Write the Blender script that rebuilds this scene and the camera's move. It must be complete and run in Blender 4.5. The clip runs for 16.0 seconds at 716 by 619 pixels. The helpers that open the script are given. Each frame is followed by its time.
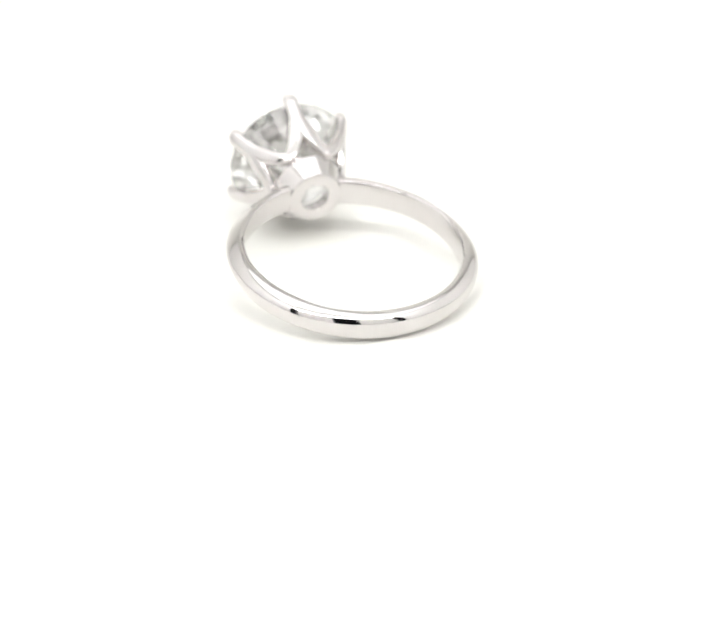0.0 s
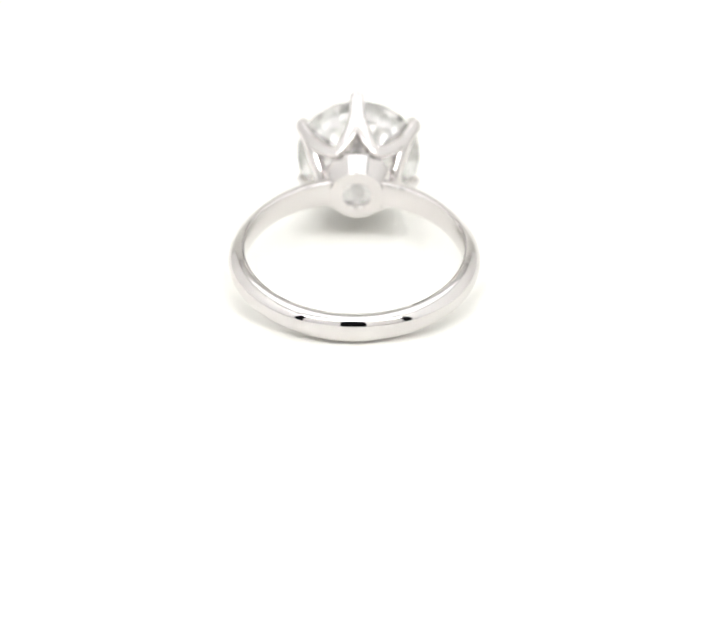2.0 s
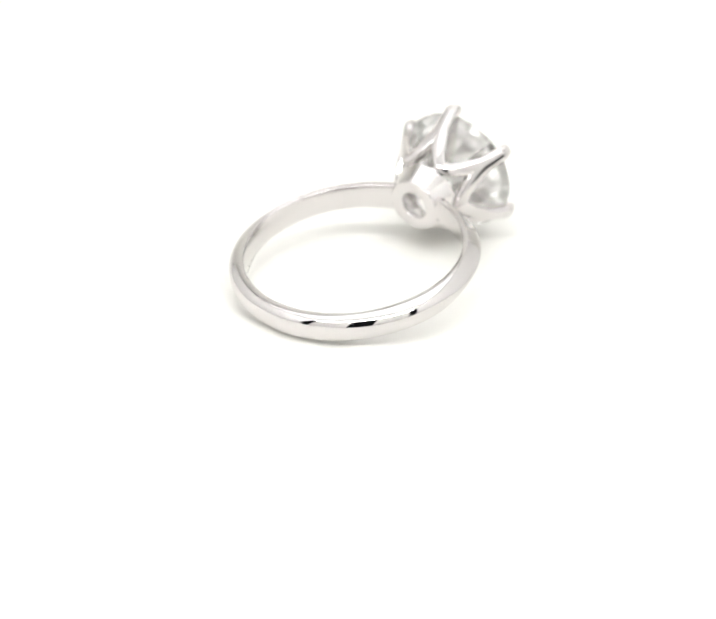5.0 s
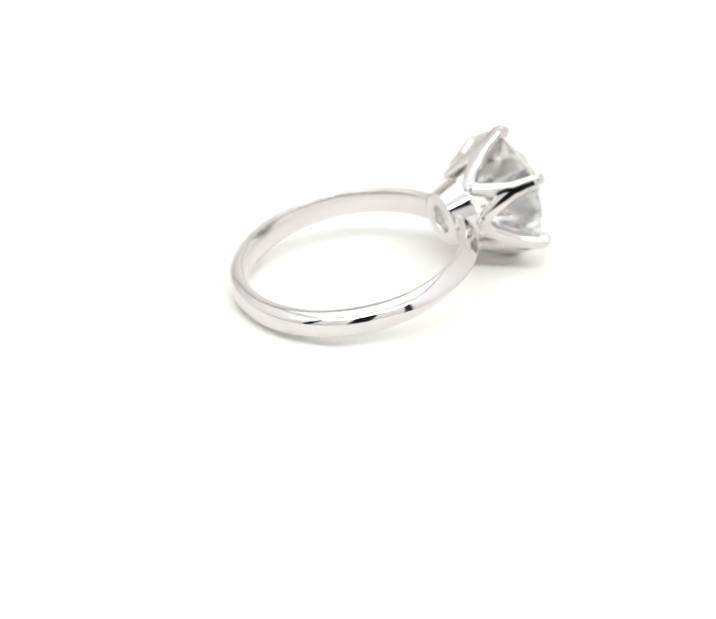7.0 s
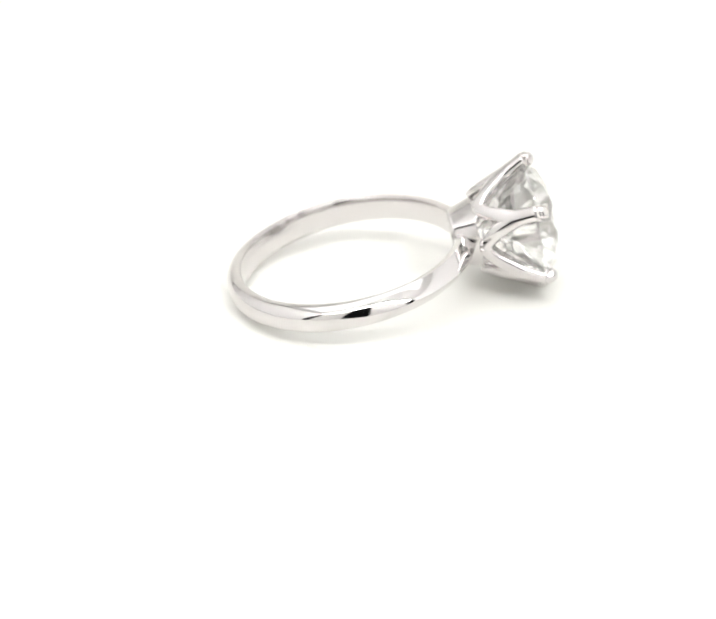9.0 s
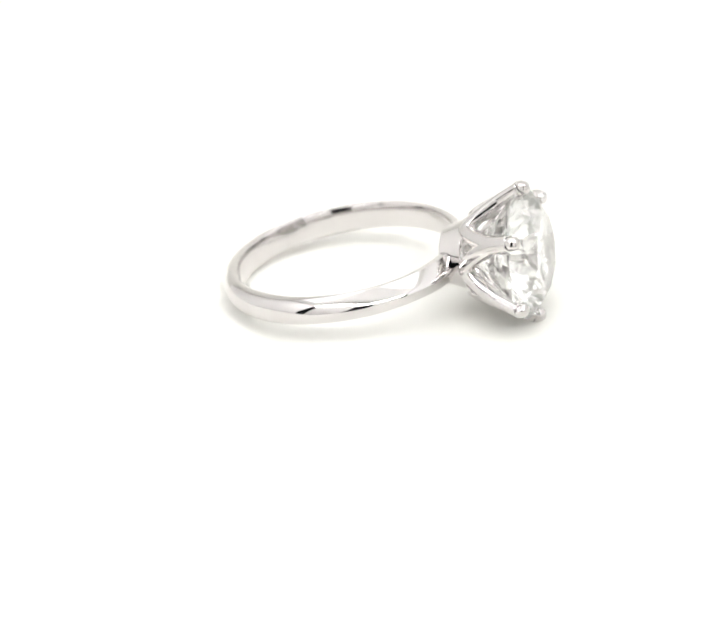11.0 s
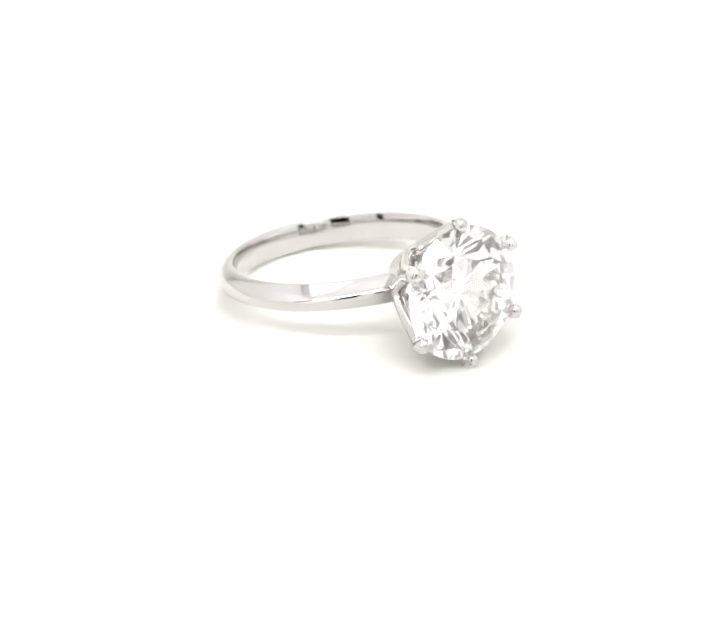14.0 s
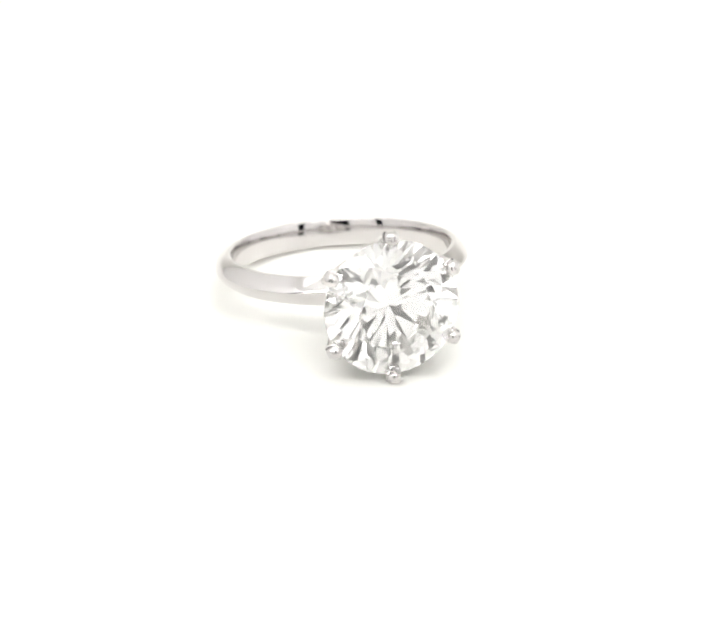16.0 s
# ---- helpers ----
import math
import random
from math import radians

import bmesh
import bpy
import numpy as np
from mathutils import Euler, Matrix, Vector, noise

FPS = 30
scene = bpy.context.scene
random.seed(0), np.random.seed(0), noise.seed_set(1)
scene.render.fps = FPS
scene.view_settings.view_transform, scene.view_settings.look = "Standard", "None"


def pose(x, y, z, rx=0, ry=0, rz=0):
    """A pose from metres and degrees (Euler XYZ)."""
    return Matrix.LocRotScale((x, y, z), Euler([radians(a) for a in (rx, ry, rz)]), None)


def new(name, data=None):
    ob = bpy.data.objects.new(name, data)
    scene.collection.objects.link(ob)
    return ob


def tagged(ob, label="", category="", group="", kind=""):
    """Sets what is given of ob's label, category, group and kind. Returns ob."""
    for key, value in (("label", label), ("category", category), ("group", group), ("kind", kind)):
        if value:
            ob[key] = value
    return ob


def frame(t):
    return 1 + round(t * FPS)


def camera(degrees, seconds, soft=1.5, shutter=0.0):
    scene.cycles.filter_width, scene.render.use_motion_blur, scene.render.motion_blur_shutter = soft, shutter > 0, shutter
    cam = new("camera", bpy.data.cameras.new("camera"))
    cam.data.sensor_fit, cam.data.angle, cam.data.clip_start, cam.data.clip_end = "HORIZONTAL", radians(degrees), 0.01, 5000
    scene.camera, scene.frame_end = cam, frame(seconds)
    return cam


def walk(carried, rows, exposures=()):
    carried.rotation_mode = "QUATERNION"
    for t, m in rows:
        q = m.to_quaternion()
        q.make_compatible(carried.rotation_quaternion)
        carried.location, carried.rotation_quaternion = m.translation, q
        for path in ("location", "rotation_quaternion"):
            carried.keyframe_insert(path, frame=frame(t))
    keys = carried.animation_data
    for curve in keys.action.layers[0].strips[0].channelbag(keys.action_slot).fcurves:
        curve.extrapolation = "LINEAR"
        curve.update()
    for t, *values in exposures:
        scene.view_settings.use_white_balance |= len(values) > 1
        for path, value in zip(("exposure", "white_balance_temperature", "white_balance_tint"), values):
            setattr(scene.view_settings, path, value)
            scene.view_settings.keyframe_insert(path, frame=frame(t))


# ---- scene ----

MM = 0.001
LIFT = 2.08            # height of the turning ring's origin over the floor, mm
TILT, LEAN = 11.254, 0.650

# ---- camera: fixed before the opening of the light box ----
cam = camera(16.224, 16.0, soft=2.0)
EYE = (0.812 * MM, -181.09 * MM, (87.607 + LIFT) * MM)
CAM_POSE = pose(*EYE, 90 - 26.742, 0, -0.014) @ pose(0, 0, 0, 0, 0, 0.117)
cam.data.dof.use_dof = True
cam.data.dof.focus_distance, cam.data.dof.aperture_fstop = 0.190, 42.0
walk(cam, [(0.0, CAM_POSE), (16.0, CAM_POSE)])

# ---- light: a row of lamps over the opening (LED_GLOW), an added diffusing fill panel under the ceiling (PANEL_GLOW), a dim room outside ----
world = bpy.data.worlds.new("dim_room")
scene.world = world
world.use_nodes = True
world.node_tree.nodes["Background"].inputs[0].default_value = (0.9, 0.95, 1.0, 1)
world.node_tree.nodes["Background"].inputs[1].default_value = 0.008

BOX_W, BOX_H, BOX_BACK, BOX_FRONT = 0.20, 0.30, 0.24, -0.195


LED_GLOW, PANEL_GLOW = 25.0, 1.93
scene.view_settings.exposure = 0.0
scene.cycles.max_bounces = scene.cycles.transmission_bounces = scene.cycles.glossy_bounces = 32


# ---- materials ----
def material(name):
    m = bpy.data.materials.new(name)
    m.use_nodes = True
    nodes, links = m.node_tree.nodes, m.node_tree.links
    return m, nodes, links, nodes["Principled BSDF"]


def noise_node(nodes, links, scale, detail=4.0):
    co = nodes.new("ShaderNodeTexCoord")
    n = nodes.new("ShaderNodeTexNoise")
    n.inputs["Scale"].default_value, n.inputs["Detail"].default_value = scale, detail
    links.new(co.outputs["Object"], n.inputs["Vector"])
    return n


def ramp_node(nodes, links, source, a, b):
    r = nodes.new("ShaderNodeValToRGB")
    r.color_ramp.elements[0].color, r.color_ramp.elements[1].color = a, b
    r.color_ramp.elements[0].position, r.color_ramp.elements[1].position = 0.3, 0.7
    links.new(source, r.inputs[0])
    return r


def white_sheet(name, a, b, rough, fine, bump):
    m, nodes, links, p = material(name)
    coarse = noise_node(nodes, links, 9.0)
    r = ramp_node(nodes, links, coarse.outputs["Fac"], (*a, 1), (*b, 1))
    links.new(r.outputs[0], p.inputs["Base Color"])
    p.inputs["Roughness"].default_value = rough
    p.inputs["Specular IOR Level"].default_value = 0.3
    grain = noise_node(nodes, links, fine, 6.0)
    bp = nodes.new("ShaderNodeBump")
    bp.inputs["Strength"].default_value, bp.inputs["Distance"].default_value = bump, 0.00005
    links.new(grain.outputs["Fac"], bp.inputs["Height"])
    links.new(bp.outputs[0], p.inputs["Normal"])
    return m


def polished_metal():
    m, nodes, links, p = material("white_gold")
    p.inputs["Metallic"].default_value = 1.0
    stain = noise_node(nodes, links, 380.0)
    r = ramp_node(nodes, links, stain.outputs["Fac"], (0.665, 0.643, 0.639, 1), (0.695, 0.674, 0.67, 1))
    links.new(r.outputs[0], p.inputs["Base Color"])
    scuff = noise_node(nodes, links, 2200.0, 6.0)
    q = ramp_node(nodes, links, scuff.outputs["Fac"], (0.03, 0.03, 0.03, 1), (0.09, 0.09, 0.09, 1))
    links.new(q.outputs[0], p.inputs["Roughness"])
    bp = nodes.new("ShaderNodeBump")
    bp.inputs["Strength"].default_value, bp.inputs["Distance"].default_value = 0.06, 0.00002
    links.new(stain.outputs["Fac"], bp.inputs["Height"])
    links.new(bp.outputs[0], p.inputs["Normal"])
    return m


def diamond_glass():
    """Clear, strongly refracting stone."""
    m = bpy.data.materials.new("diamond")
    m.use_nodes = True
    nodes, links = m.node_tree.nodes, m.node_tree.links
    nodes.remove(nodes["Principled BSDF"])
    glass = nodes.new("ShaderNodeBsdfGlass")
    glass.inputs["Color"].default_value, glass.inputs["IOR"].default_value = (0.988, 0.989, 0.988, 1), 2.42
    glass.inputs["Roughness"].default_value = 0.0
    links.new(glass.outputs[0], nodes["Material Output"].inputs["Surface"])
    return m


def lamp_glow(name, glow):
    m = bpy.data.materials.new(name)
    m.use_nodes = True
    nodes, links = m.node_tree.nodes, m.node_tree.links
    nodes.remove(nodes["Principled BSDF"])
    e = nodes.new("ShaderNodeEmission")
    e.inputs["Color"].default_value, e.inputs["Strength"].default_value = (1.0, 0.998, 0.99, 1), glow
    links.new(e.outputs[0], nodes["Material Output"].inputs["Surface"])
    return m


LED_MAT = lamp_glow("led_glow", LED_GLOW)
PANEL_MAT = lamp_glow("panel_glow", PANEL_GLOW)
FLOOR_MAT = white_sheet("floor_sheet", (0.89, 0.882, 0.842), (0.91, 0.903, 0.866), 0.55, 900.0, 0.15)
WALL_MAT = white_sheet("wall_fabric", (0.925, 0.919, 0.916), (0.94, 0.935, 0.932), 0.7, 600.0, 0.3)
METAL = polished_metal()
STONE = diamond_glass()


# ---- mesh helpers ----
def finish(name, bm, mat, smooth=True):
    bmesh.ops.recalc_face_normals(bm, faces=bm.faces)
    me = bpy.data.meshes.new(name)
    bm.to_mesh(me)
    bm.free()
    me.materials.append(mat)
    for f in me.polygons:
        f.use_smooth = smooth
    return me


def part(name, bm, mat, parent, label="", smooth=True):
    ob = new(name, finish(name, bm, mat, smooth))
    ob.parent = parent
    return tagged(ob, label) if label else ob


def add_box(bm, x0, x1, y0, y1, z0, z1):
    m = Matrix.Translation(((x0 + x1) / 2, (y0 + y1) / 2, (z0 + z1) / 2)) @ Matrix.Diagonal((x1 - x0, y1 - y0, z1 - z0, 1))
    bmesh.ops.create_cube(bm, size=1.0, matrix=m)


def structure(name, boxes, mat, label, category):
    bm = bmesh.new()
    for b in boxes:
        add_box(bm, *b)
    return tagged(new(name, finish(name, bm, mat, False)), label, category, kind="structure")


def sheet_from_rings(bm, rings, closed_u=True, closed_v=True):
    """Faces between successive rows of points."""
    rows = [[bm.verts.new(p) for p in ring] for ring in rings]
    n, k = len(rows), len(rows[0])
    for i in range(n if closed_u else n - 1):
        a, b = rows[i], rows[(i + 1) % n]
        for j in range(k if closed_v else k - 1):
            bm.faces.new((a[j], a[(j + 1) % k], b[(j + 1) % k], b[j]))
    return rows


# ---- the light box ----
def build_box():
    t = 0.004
    bm = bmesh.new()
    # floor sheet that curves up into the back wall
    prof = [(BOX_FRONT, 0.0), (0.14, 0.0)]
    prof += [(0.14 + 0.10 * math.sin(a), 0.10 - 0.10 * math.cos(a)) for a in [radians(6 * i) for i in range(1, 16)]]
    prof += [(BOX_BACK, BOX_H)]
    top = [[(x, y, z) for y, z in prof] for x in (-BOX_W, BOX_W)]
    sheet_from_rings(bm, top, False, False)
    ob = tagged(new("floor", finish("floor", bm, FLOOR_MAT)), "smooth white sheet floor curving up behind", "floor", kind="structure")
    mod = ob.modifiers.new("thickness", "SOLIDIFY")
    mod.thickness, mod.offset = t, -1
    if ob.data.polygons[0].normal.z < 0:
        mod.offset = 1
    structure("wall_west", [(-BOX_W - t, -BOX_W, BOX_FRONT + 0.014, BOX_BACK, 0.002, BOX_H)], WALL_MAT, "plain white fabric side wall", "wall")
    structure("wall_east", [(BOX_W, BOX_W + t, BOX_FRONT + 0.014, BOX_BACK, 0.002, BOX_H)], WALL_MAT, "plain white fabric side wall", "wall")
    structure("ceiling", [(-BOX_W, BOX_W, BOX_FRONT, BOX_BACK, BOX_H - 0.002, BOX_H + t)], WALL_MAT, "plain white fabric ceiling", "ceiling")
    # front wall with the camera's opening and a slit along its sides and top
    f0, f1, e = BOX_FRONT - t, BOX_FRONT, 0.168
    ow, oz0, seam = 0.037, 0.003, 0.236
    structure("wall_front", [(-e, -ow, f0, f1, 0.002, seam), (ow, e, f0, f1, 0.002, seam),
                             (-ow, ow, f0, f1, 0.002, oz0),
                             (-BOX_W, BOX_W, f0, f1, seam + 0.008, BOX_H - 0.002)],
              WALL_MAT, "plain white fabric front wall with a camera opening", "wall")


def build_led_strip(m):
    """A rail under the ceiling with a row of flat lamps."""
    strip = tagged(new("led_strip"), "white rail with a row of bright lamps under the ceiling", "lamp")
    strip.matrix_world = m
    bm = bmesh.new()
    add_box(bm, -0.19, 0.19, -0.02, 0.02, -0.006, 0)
    part("rail", bm, WALL_MAT, strip, smooth=False)
    bm = bmesh.new()
    add_box(bm, -0.007, 0.007, -0.010, 0.010, -0.008, -0.0062)
    me = finish("led", bm, LED_MAT, False)
    for i in range(22):
        ob = new("led", me)
        ob.parent = strip
        ob.location = (-0.17325 + 0.0165 * i, 0, 0)


def build_ceiling_fill(m):
    """A wide unseen fill panel in a thin frame, added to soften the shadows."""
    panel = tagged(new("ceiling_fill"), "wide white fill light panel added under the ceiling", "lamp")
    panel.matrix_world = m
    hx, hy, rim = 0.165, 0.115, 0.006
    bm = bmesh.new()
    for x0, x1, y0, y1 in ((-hx - rim, hx + rim, -hy - rim, -hy), (-hx - rim, hx + rim, hy, hy + rim), (-hx - rim, -hx, -hy, hy), (hx, hx + rim, -hy, hy)):
        add_box(bm, x0, x1, y0, y1, -0.007, 0)
    part("frame", bm, WALL_MAT, panel, smooth=False)
    bm = bmesh.new()
    add_box(bm, -hx, hx, -hy, hy, -0.005, -0.0005)
    part("diffuser", bm, PANEL_MAT, panel, "bright white face of the added fill panel", smooth=False)


# ---- the ring: lengths in mm, band in the XY plane, head along +Y ----
R_IN = 8.62
# along the band, degrees from the head: half width, ridge radius, shoulder radius
BAND_AT = (12, 45, 80, 125, 180)
BAND_HALF = (1.16, 1.09, 1.12, 1.12, 1.145)
BAND_RIDGE = (10.11, 10.17, 10.09, 10.09, 10.02)
BAND_SHOULDER = (9.36, 9.20, 9.09, 8.99, 9.30)


def along(values, away):
    """Smooth run of a measure along the band."""
    k = len(values)
    slope = [0.0] + [(values[i + 1] - values[i - 1]) / (BAND_AT[i + 1] - BAND_AT[i - 1]) for i in range(1, k - 1)] + [0.0]
    i = max(0, min(k - 2, sum(1 for a in BAND_AT if a < away) - 1))
    h = BAND_AT[i + 1] - BAND_AT[i]
    v = min(1.0, max(0.0, (away - BAND_AT[i]) / h))
    return ((2 * v ** 3 - 3 * v * v + 1) * values[i] + (v ** 3 - 2 * v * v + v) * h * slope[i]
            + (3 * v * v - 2 * v ** 3) * values[i + 1] + (v ** 3 - v * v) * h * slope[i + 1])


def smoothstep(a, b, v):
    v = min(1.0, max(0.0, (v - a) / (b - a)))
    return v * v * (3 - 2 * v)


def band_section(away):
    """Closed outline (radius, height) of the band; away: degrees from the head."""
    knife = 1 - smoothstep(58, 112, away)
    hw, ridge, base = along(BAND_HALF, away), along(BAND_RIDGE, away), along(BAND_SHOULDER, away)
    pts = []
    us = [-1, -0.985, -0.96] + [-0.9 + 0.1 * i for i in range(19)] + [0.96, 0.985, 1]
    for u in us:
        k = max(0.0, 1 - math.sqrt(u * u + 0.006) ** 1.15) / (1 - math.sqrt(0.006) ** 1.15)
        d = max(0.0, 1 - abs(u) ** 2.6) ** 0.6
        g = knife * k + (1 - knife) * d
        pts.append((base + (ridge - base) * g, hw * u))
    # flat side, a small rounded edge and a gently rounded inside; mirrored below
    half = [(base - 0.04, 1.0), (base - 0.2, 1.0), (R_IN + 0.30, 0.998), (R_IN + 0.24, 0.985), (R_IN + 0.20, 0.965), (R_IN + 0.17, 0.94)]
    half += [(R_IN + 0.02 + 0.17 * u * u, u) for u in (0.9, 0.85, 0.75, 0.65, 0.55, 0.45, 0.35, 0.25, 0.12)]
    pts += [(r, hw * u) for r, u in half] + [(R_IN + 0.02, 0.0)] + [(r, -hw * u) for r, u in reversed(half)]
    return pts


def build_shank(ring):
    bm = bmesh.new()
    rings = []
    a0, steps = 11.5, 200
    for i in range(steps + 1):
        away = a0 + (360 - 2 * a0) * i / steps
        a = radians(90 + away)
        sec = band_section(min(away, 360 - away))
        rings.append([(r * math.cos(a) * MM, r * math.sin(a) * MM, z * MM) for r, z in sec])
    rows = sheet_from_rings(bm, rings, False, True)
    bm.faces.new(rows[0])
    bm.faces.new(rows[-1])
    return part("band", bm, METAL, ring, "polished white gold band with a soft ridge")


def build_cup(ring):
    """Hollow conical collar that carries the prongs."""
    bm = bmesh.new()
    rings = []
    n = 120
    for i in range(n):
        a = 2 * math.pi * i / n
        # the rim rises between the prongs to meet their feet
        w = (0.5 + 0.5 * math.cos(6 * a)) ** 3
        top, rt = 10.25 + 0.62 * w, 2.90 + 0.14 * w
        prof = [(8.40, 1.16), (8.34, 1.25), (8.34, 2.20), (8.36, 2.25), (8.42, 2.28), (8.50, 2.30), (top - 0.12, rt - 0.03), (top - 0.03, rt), (top, rt - 0.04),
                (top, rt - 0.36), (top - 0.08, rt - 0.42), (9.2, 1.40), (8.9, 1.17)]
        rings.append([(r * math.cos(a) * MM, y * MM, r * math.sin(a) * MM) for y, r in prof])
    sheet_from_rings(bm, rings)
    return part("setting", bm, METAL, ring, "white gold setting: round collar with six rounded prongs")


def prong_point(s, side):
    """Centre line of one half of a prong, from the collar (s = 0) to the tip (s = 1)."""
    y = 10.85 + (15.06 - 10.85) * s
    r = 2.98 + (5.44 - 2.98) * (s ** 0.97)
    u = min(1.0, s / 0.58)
    arch = 1 - math.sqrt(max(0.0, 1 - (1 - u) ** 2))
    a = side * (radians(31) * (0.35 * (1 - u) + 0.65 * arch) + 0.03 / r)
    return Vector((r * math.cos(a), y, r * math.sin(a))), Vector((0.87 * math.cos(a), -0.49, 0.87 * math.sin(a)))


def squarish(v, p=0.58):
    return math.copysign(abs(v) ** p, v)


def sweep(bm, pts, radii, hints, seg=16):
    rings = []
    for i, p in enumerate(pts):
        tan = (pts[min(i + 1, len(pts) - 1)] - pts[max(i - 1, 0)]).normalized()
        a = (hints[i] - tan * hints[i].dot(tan)).normalized()
        b = tan.cross(a)
        ra, rb = radii[i]
        rings.append([(p + a * ra * squarish(math.cos(2 * math.pi * k / seg)) + b * rb * squarish(math.sin(2 * math.pi * k / seg))) * MM for k in range(seg)])
    rows = sheet_from_rings(bm, rings, False, True)
    bm.faces.new(rows[0])
    bm.faces.new(rows[-1])


def prong_mesh():
    bm = bmesh.new()
    for side in (-1, 1):
        ss = [0.0, 0.004, 0.012, 0.025, 0.045, 0.07, 0.1] + [0.14 + 0.86 * i / 22 for i in range(23)]
        pts, hints = zip(*[prong_point(s, side) for s in ss])
        rad = [(0.54 - 0.03 * min(1, s / 0.6), 0.56 + 0.03 * smoothstep(0.1, 0.5, s) + 0.09 * smoothstep(0.1, 0.4, s) * (1 - smoothstep(0.55, 0.9, s))) for s in ss]
        sweep(bm, pts, rad, hints)
    # the tip bends in over the stone's edge and ends in a bead
    tip = [Vector((5.40, 14.91, 0)), Vector((5.44, 15.15, 0)), Vector((5.38, 15.33, 0)), Vector((5.24, 15.45, 0))]
    sweep(bm, tip, [(0.50, 0.50)] * 4, [Vector((0.9, 0.4, 0))] * 4, 16)
    m = Matrix.Translation(Vector((5.31, 15.35, 0)) * MM) @ Matrix.Diagonal((0.54 * MM, 0.52 * MM, 0.54 * MM, 1))
    bmesh.ops.create_uvsphere(bm, u_segments=24, v_segments=16, radius=1.0, matrix=m)
    return finish("prong", bm, METAL)


# prongs and stone sit a little aslant on the collar
HEAD_SEAT = (Matrix.Translation((0, (14.9 - 0.18) * MM, -0.16 * MM)) @ Matrix.Rotation(radians(-2.0), 4, "X")
             @ Matrix.Translation((0, -14.9 * MM, 0)))


def build_setting(ring):
    setting = build_cup(ring)
    me = prong_mesh()
    for k in range(6):
        ob = new("prong", me)
        ob.parent = setting
        # one prong is bent a little towards its neighbour
        ob.matrix_local = HEAD_SEAT @ Matrix.Rotation(radians(88.5 + 60 * k + (2.5 if k == 5 else 0)), 4, "Y")


def build_stone(ring):
    """Round brilliant, girdle plane across +Y."""
    rad, girdle_y, half = 5.18, 14.86, 0.13
    tc, tp = math.tan(radians(34.6)), math.tan(radians(40.9))
    table = 0.57
    c22 = math.cos(radians(22.5))
    mid, low = 0.5 * (table * c22 + 1), 0.19
    pts = []

    def put(r, deg, h):
        a = radians(deg)
        pts.append(Vector((rad * r * math.cos(a), girdle_y + h, rad * r * math.sin(a))) * MM)

    for k in range(8):
        put(table, 45 * k, half + rad * tc * (1 - table))
        put(mid, 45 * k + 22.5, half + rad * tc * (1 - mid * c22))
        put(low, 45 * k + 22.5, -half - rad * tp * (1 - low * c22))
    # scalloped round girdle: its points lie in the planes of the facets above and below
    def edge_height(slope_r, slope_h, deg):
        """Height at the rim, deg from a girdle corner, of the plane through two corners and the junction."""
        dr = math.cos(radians(11.25)) - slope_r * math.cos(radians(11.25))
        return slope_h / dr * (math.cos(radians(11.25)) - math.cos(radians(11.25 - deg)))

    up = rad * tc * (1 - mid * c22)
    down = rad * tp * (1 - low * c22)
    for k in range(16):
        for j in range(6):
            put(1.0, 22.5 * k + 3.75 * j, half + edge_height(mid, up, 3.75 * j))
            put(1.0, 22.5 * k + 3.75 * j, -half - edge_height(low, down, 3.75 * j))
    put(0.004, 0, -half - rad * tp * 0.996)
    bm = bmesh.new()
    for p in pts:
        bm.verts.new(p)
    bmesh.ops.convex_hull(bm, input=bm.verts)
    bmesh.ops.dissolve_limit(bm, angle_limit=radians(0.6), verts=bm.verts, edges=bm.edges)
    bmesh.ops.transform(bm, matrix=HEAD_SEAT, verts=bm.verts)
    return part("diamond", bm, STONE, ring, "clear round brilliant-cut diamond", smooth=False)



def build_ring():
    ring = tagged(new("ring"), "polished white gold solitaire ring with a large round diamond", "ring")
    build_shank(ring)
    build_setting(ring)
    build_stone(ring)
    return ring


build_box()
build_led_strip(pose(0, BOX_FRONT + 0.014, 0.268, 45))
build_ceiling_fill(pose(0, 0.045, BOX_H - 0.002))
ring = build_ring()


# ---- what moves: the ring turns slowly on the floor ----
def ring_pose(t):
    turn = -22.15 + 11.732 * t - 0.0033 * t * t
    m = Matrix.Rotation(radians(-turn), 4, "Z") @ Matrix.Translation((0.539 * MM, 0.200 * MM, (LIFT + 1.028) * MM))
    return m @ Matrix.Rotation(radians(TILT), 4, "X") @ Matrix.Rotation(radians(LEAN), 4, "Y")


def motions():
    walk(ring, [(0.5 * i, ring_pose(0.5 * i)) for i in range(33)])


motions()
